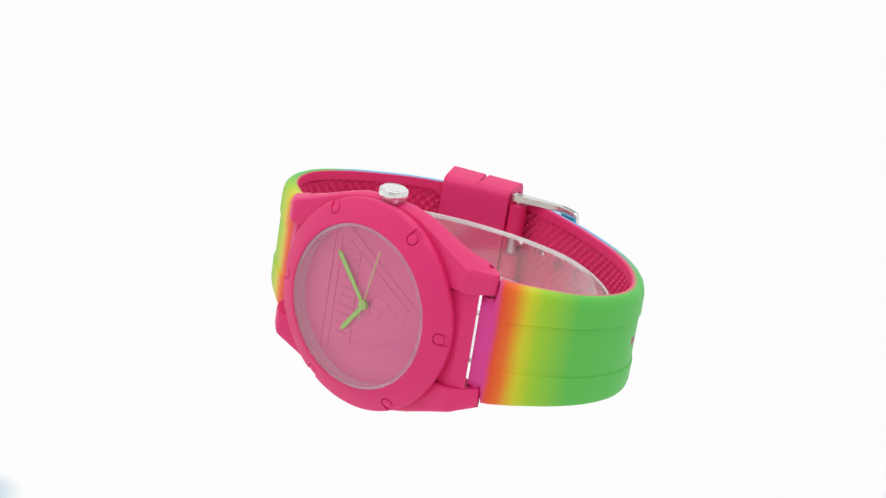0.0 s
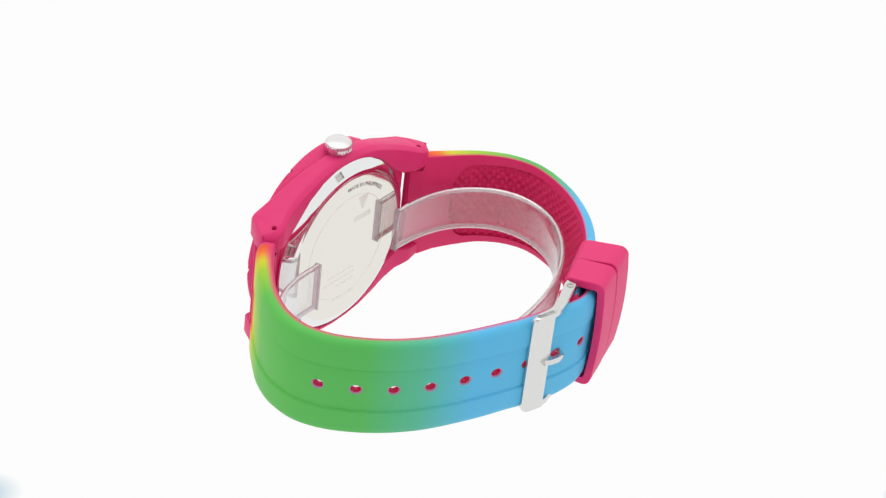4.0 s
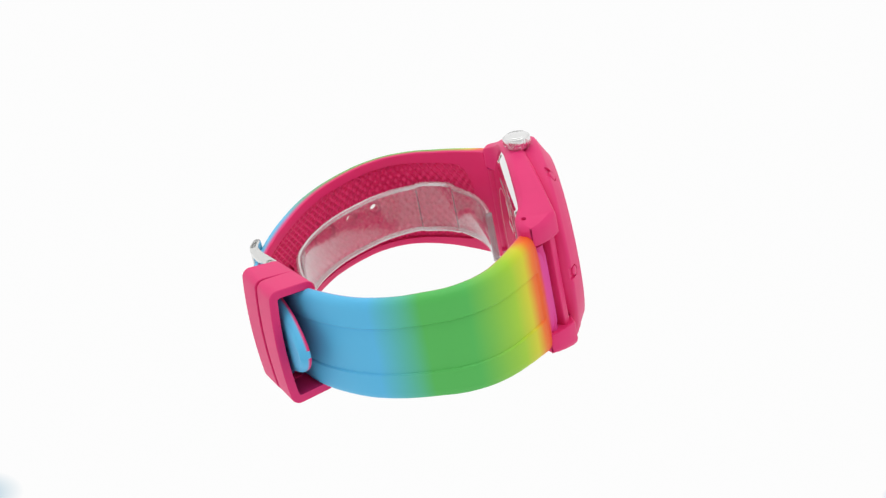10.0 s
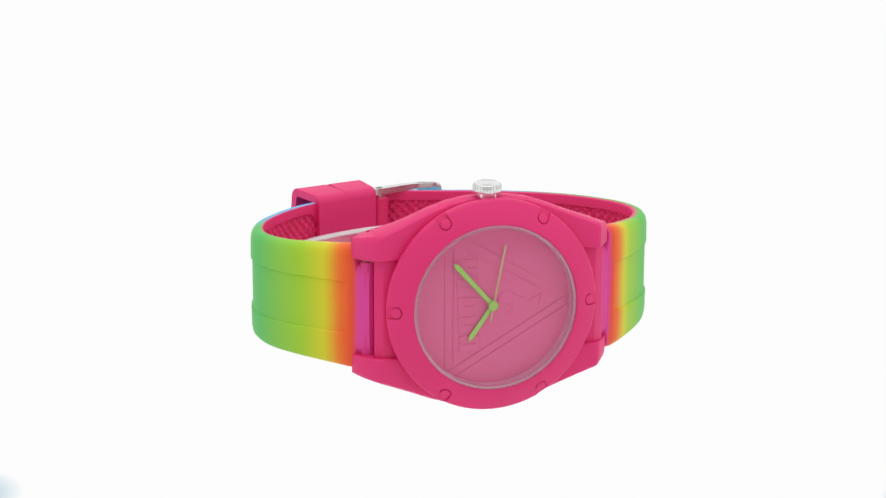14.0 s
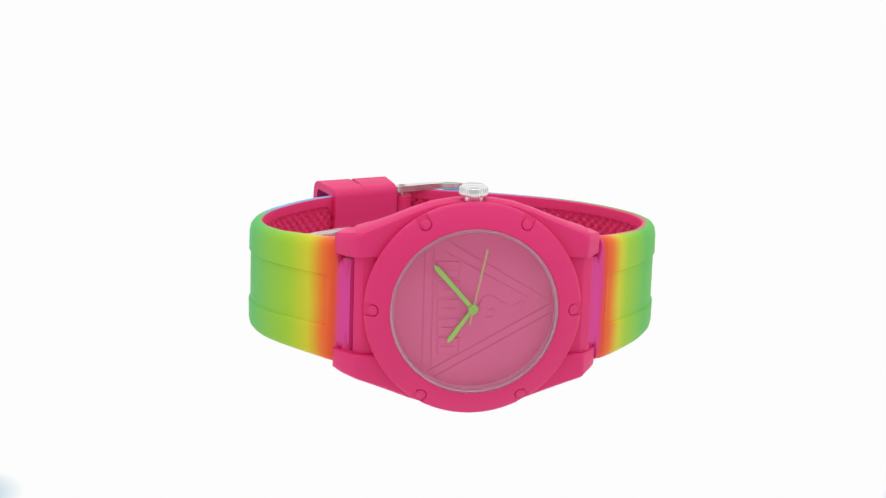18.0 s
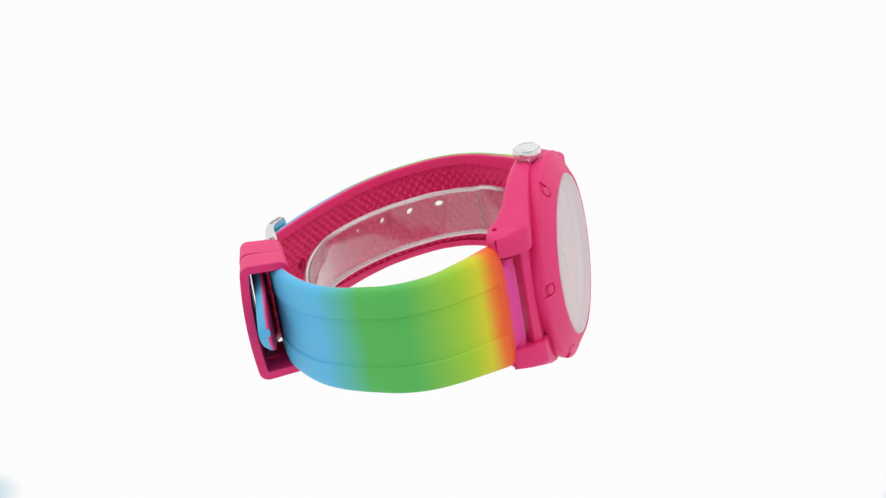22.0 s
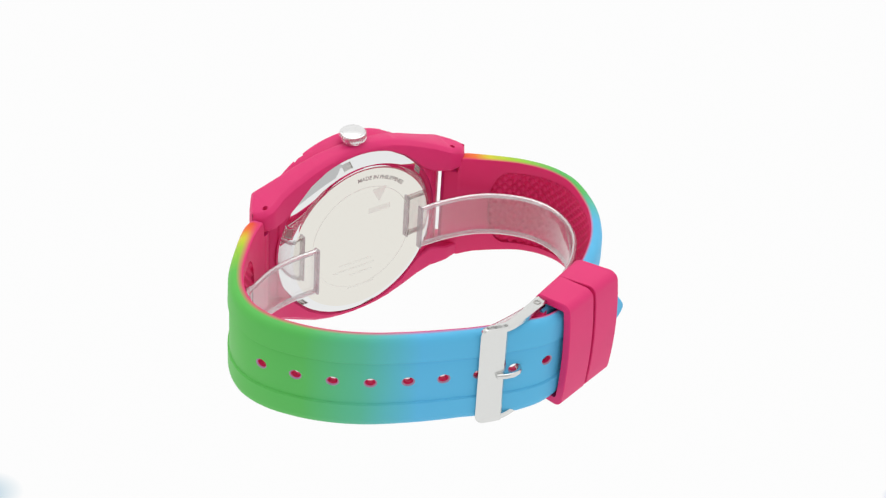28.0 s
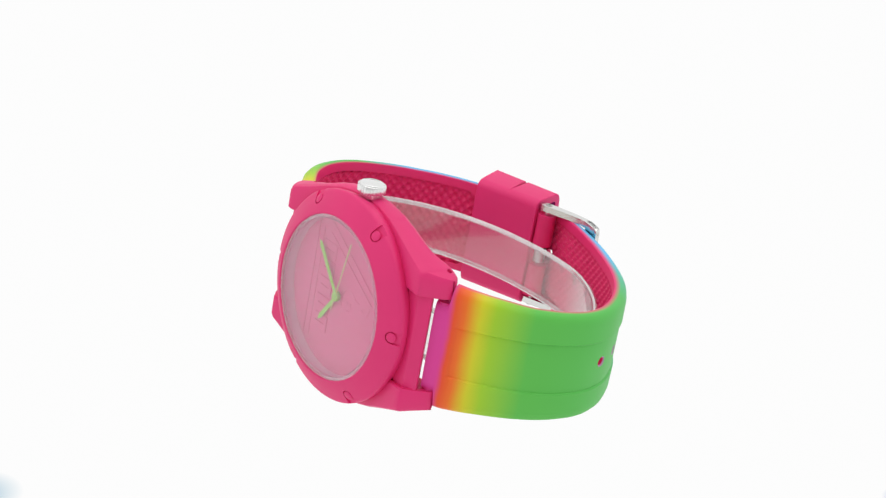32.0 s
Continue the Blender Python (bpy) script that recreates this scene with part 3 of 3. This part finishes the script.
long_strap = build_strap("long_strap", LONG, RAINBOW_LONG, W_LONG, T_LONG, (5.2, 104), (9.0, 100), "long rainbow strap half with punched holes, pink inside", 13, ((0, 3.0, 3.6, 10, 20, 30, 40, 60, 79, 91, 101, 112, 122), (-0.5, -0.5, -0.25, -0.4, -0.48, -0.27, -0.2, -0.3, -0.3, -0.8, -0.5, 0.5, 0)), 0.5)
short_strap = build_strap("short_strap", SHORT, RAINBOW_SHORT, W_SHORT, T_SHORT, (4.7, 78), (9.8, 66), "short rainbow strap half, pink inside", 0, ((0, 2.8, 3.4, 15, 35, 50, 80), (-0.8, -0.8, -0.5, -0.1, 0.2, -0.2, -0.1)))
for s in HOLES:
    q, n, t = LONG.at(s, LONG.c), LONG.at(s, LONG.n), LONG.at(s, LONG.t)
    pin = revolve([(0.8, -5), (0.8, -0.9), (0.83, -0.65), (1.13, -0.35), (1.13, 3), (0, 3), (0, -5)], 20)
    # The outer rim gets the painted highlight colour, the depth plain pink.
    for f in pin.faces:
        f.material_index = 2 if f.calc_center_median().z > -0.65 else 1
    pin.transform(Matrix(((1.0, 0, 0, 0), (0, 1.25 * t[0], n[0], q[0]), (0, 1.25 * t[1], n[1], q[1]), (0, 0, 0, 1))))
    bmesh.ops.recalc_face_normals(pin, faces=pin.faces)
    carve(long_strap, pin, None)
grip_pattern(long_strap, LONG, T_LONG, (9.0, 100), HOLES)
grip_pattern(short_strap, SHORT, T_SHORT, (9.8, 66), [])


# keepers: rectangular loops round both strap ends
K0, KT, KN = np.array((11.4, -57.4)), np.array((0.913, 0.407)), np.array((0.407, -0.913))


def keeper(s0, s1, lean):
    """A loop of flat band; lean: how much further along its outer side sits."""
    bm = bmesh.new()
    W, H, wall = 12.6, 9.3, 1.7

    def rounded(w, lo, hi, r):
        pts = []
        for cx, cy, a0 in ((w - r, hi - r, 0), (-w + r, hi - r, 90), (-w + r, lo + r, 180), (w - r, lo + r, 270)):
            for k in range(6):
                a = radians(a0 + 18 * k)
                pts.append((cx + r * math.cos(a), cy + r * math.sin(a)))
            if a0 == 0:
                pts += [((w - r) * (1 - k / 4), hi) for k in range(1, 8)]
        return pts

    outer, inn = rounded(W, 0, H, 1.8), rounded(W - wall, wall, H - wall, 0.6)
    rings = []
    e = 0.14
    for pts, s, grow in ((outer, s0 + e, 0), (outer, s1 - e, 0), (outer, s1, -e), (inn, s1, 0), (inn, s0, 0), (outer, s0, -e)):
        ring = []
        for x, n in pts:
            if grow:
                x, n = x * (1 + grow / W), H / 2 + (n - H / 2) * (1 + 2 * grow / H)
            if n > H / 2:
                n += 0.9 * (1 - (x / W) ** 2)
            x *= 1 - 0.05 * (1 - n / H)
            q = K0 + KT * (s + lean * n / H) + KN * n * (0.915 + 0.0105 * s)
            ring.append(bm.verts.new((x, q[0], q[1])))
        rings.append(ring)
    for a, b in zip(rings, rings[1:] + rings[:1]):
        for k in range(len(a)):
            j = (k + 1) % len(a)
            bm.faces.new((a[k], a[j], b[j], b[k]))
    bmesh.ops.recalc_face_normals(bm, faces=bm.faces)
    return bm


part("strap_keeper", keeper(-0.1, 7.78, -1.0), PINK, watch, "pink silicone strap keeper")
part("strap_keeper", keeper(7.5, 15.1, 0.2), PINK, watch, "pink silicone strap keeper, slightly askew")


def build_buckle():
    arm = Path([(-4.6, -61.85), (-2.1, -62.65), (0.5, -63.15), (4.0, -62.4), (8.0, -60.8), (12.2, -59.1)])
    # cross plate, gently bowed, with rounded outer corners
    bm = bmesh.new()
    cols = []
    for x in (-11.5, -11.4, -11.1, -10.6, -9.8, -8.8, -4, 0, 4, 8.8, 9.8, 10.6, 11.1, 11.4, 11.5):
        s0 = 1.1 * (1 - math.sqrt(1 - max(0, (abs(x) - 9.8) / 1.7) ** 2))
        ring = []
        for o, steps in ((0.8, range(13)), (-0.4, range(12, -1, -1))):
            for k in steps:
                ring.append(bm.verts.new(arm.point(s0 + (5.5 - s0) * k / 12, x, o * (0.6 if k in (0, 12) else 1.0))))
        cols.append(ring)
    for a, b in zip(cols, cols[1:]):
        for k in range(26):
            j = (k + 1) % 26
            bm.faces.new((a[k], a[j], b[j], b[k]))
    bm.faces.new(cols[0])
    bm.faces.new(cols[-1])
    bmesh.ops.recalc_face_normals(bm, faces=bm.faces)
    arms = []
    for sx in (1, -1):
        b2 = bmesh.new()
        rows = []
        for k in range(34):
            s = 1.15 + (arm.length - 1.15) * k / 33
            hi = float(np.interp(s, [1.15, 5, 8, arm.length - 1.3, arm.length - 0.4, arm.length], [0.8, 0.81, 0.85, 1.2, 0.95, 0.35]))
            lo = float(np.interp(s, [1.15, 2.2, 5, 8, arm.length - 1.3, arm.length - 0.4, arm.length], [-0.35, -0.8, -1.0, -1.0, -1.3, -1.0, -0.4]))
            x0, x1 = sorted((sx * 10.2, sx * 11.5))
            rows.append([b2.verts.new(arm.point(s, x, o)) for x, o in ((x1, hi - 0.25), (x1 - 0.25, hi), (x0 + 0.25, hi), (x0, hi - 0.25), (x0, lo), (x1, lo))])
        for a, b in zip(rows, rows[1:]):
            for k in range(6):
                j = (k + 1) % 6
                b2.faces.new((a[k], a[j], b[j], b[k]))
        b2.faces.new(rows[0])
        b2.faces.new(rows[-1])
        bmesh.ops.recalc_face_normals(b2, faces=b2.faces)
        arms.append(b2)
    buckle = part("buckle", merge(bm, *arms), BRUSHED, watch, "brushed steel buckle")
    for sx in (1, -1):
        part("rivet", revolve([(0.42, 0.02), (0.42, 0.12), (0.72, 0.12), (0.78, 0.0), (0.78, -0.3), (0.42, -0.3)], 20, "x", (sx * 11.5, 10.1, -59.85)), ENGRAVED, buckle, "dark ring of the rivet hole")
    part("buckle_bar", tube([(-10.8, 10.1, -59.85), (10.8, 10.1, -59.85)], 0.8, 14), STEEL, buckle)
    part("tongue", tube([(0, -1.3, -63.9), (0, 0.3, -64.6), (0, 1.8, -64.9), (0, 3.0, -64.75), (0, 3.8, -64.2), (0, 4.2, -63.0)], 0.62, 12), STEEL, buckle, "polished steel tongue through a strap hole")
    for sx in (1, -1):
        part("strap_roll", tube([(sx * 2.3, 10.1, -59.85), (sx * 9.4, 10.1, -59.85)], 2.0, 28), PINK_IN, watch, "strap end rolled round the buckle bar")
    part("tongue_loop", tube([(-1.5, 10.1, -59.85), (1.5, 10.1, -59.85)], 1.25, 20), NOTCH, buckle, "steel loop of the tongue round the bar")


build_buckle()

# ---------------------------------------------------------------- clear plastic collar inside the strap
collar = tagged(new("watch_collar"), "clear plastic display collar inside the watch strap", "display collar")
RING = Path([(13.9, -11.2), (20.2, -11.3), (24.9, -12.0), (28.9, -13.3), (33.3, -16.1), (36.8, -19.8), (38.9, -24.5), (39.2, -29.5), (37.4, -35.8), (33.2, -41.6), (26.8, -47), (18, -51.5), (8, -54.3),
             (-2, -55.4), (-8, -55.2), (-14, -53.6), (-20.5, -50.6), (-26.3, -46.6), (-31, -41.6), (-34.6, -36.5), (-36.6, -31), (-36.9, -26.5), (-35.4, -22.5), (-32.9, -19.2), (-30.6, -17.8), (-25.2, -14.8), (-19.2, -13.1), (-12.9, -12.5)])


def build_collar():
    """A bent band, open towards the case back; it has sunk a little towards the table."""
    n, L = 120, RING.length
    drop = lambda s: float(np.interp(s / L, [0, 0.25, 0.5, 0.75, 1], [-0.6, -0.75, -1.0, -1.3, -2.5]))
    half = lambda s: float(np.interp(s / L, [0, 0.25, 0.5], [4.5, 4.65, 5.0]))
    at = lambda s, x, o: RING.point(s, x + drop(s), o)
    bm = bmesh.new()
    rows = []
    for k in range(n + 1):
        rows.append([bm.verts.new(at(L * k / n, x * half(L * k / n), o)) for x, o in ((1, 0), (-1, 0), (-1, -1.1), (1, -1.1))])
    for a, b in zip(rows, rows[1:]):
        for k in (0, 2):
            j = (k + 1) % 4
            bm.faces.new((a[k], a[j], b[j], b[k]))
    bmesh.ops.recalc_face_normals(bm, faces=bm.faces)
    band = part("band", bm, PLASTIC, collar, "clear bent plastic band")
    band.visible_shadow = False
    for sx in (1, -1):
        wide = lambda s: float(np.interp(s, (L - 31, L - 30, L - 21, L - 20), (0, 0.4, 0.4, 0)))
        rim = tube([at(L * k / n, sx * (half(L * k / n) + 0.1 + wide(L * k / n)), -0.55) for k in range(n + 1)], 0.55, 8, 1.0)
        part("edge", rim, PLASTIC_EDGE, collar, "bright moulded edge of the band").visible_shadow = False
    for s in (0.0, L):
        way = Vector((0, *RING.at(s, RING.t))) * (0.45 if s else -0.45)
        shape = [Vector(at(s, x, o)) + way * 0.02 for x, o in ((half(s) + 0.6, 0.1), (-half(s) - 0.6, 0.1), (-half(s) - 0.6, -1.35), (half(s) + 0.6, -1.35))]
        tip = bmesh.new()
        a, b = [[tip.verts.new(v + w) for v in shape] for w in (Vector((0, 0, 0)), way)]
        tip.faces.new(a)
        tip.faces.new(b)
        for k in range(4):
            tip.faces.new((a[k], a[(k + 1) % 4], b[(k + 1) % 4], b[k]))
        bmesh.ops.recalc_face_normals(tip, faces=tip.faces)
        part("end", tip, PLASTIC_END, collar, "cut end of the band").visible_shadow = False
    for s in (L - 30.6, L - 20.4):
        fold = tube([at(s, x, -1.0) for x in (-4.5, 0, 4.5)], 0.16, 8)
        part("crease", fold, PLASTIC_END, collar, "pale crease across the band").visible_shadow = False


build_collar()

# ---------------------------------------------------------------- the turning
BASE = Matrix([[0.038312, -0.997256, 0.063338, 0.007839],
               [0.178928, -0.055514, -0.982295, -0.027183],
               [0.983116, 0.048967, 0.17631, 0.001129],
               [0, 0, 0, 1]])
TURN = [(0, 0.43), (0.5, 9.3), (1, 19.94), (2, 42.8), (3, 65.6), (4, 88.3), (5, 110.9), (6, 133.2), (7, 155.9), (8, 178.7), (9, 201.6), (10, 223.4), (11, 246.96), (12, 270.2), (13, 289.6), (14, 305.07), (15, 316.3), (15.5, 320.5), (16, 323.5), (16.4, 324.8), (16.8, 323.7), (17.5, 319.1), (18, 313.95), (19, 301.7), (20, 285.6), (21, 264.75), (22, 242.5), (23, 219.6), (24, 196.7), (25, 174.0), (26, 151.0), (27, 128.4), (28, 105.8), (29, 83.2), (30, 60.3), (31, 37.24), (32, 14.6)]


def motions():
    rows = [(t, pose(0, 0, 0, 0, 0, -45.0 - a) @ BASE) for t, a in TURN]
    walk(watch, rows)
    walk(collar, rows)


motions()
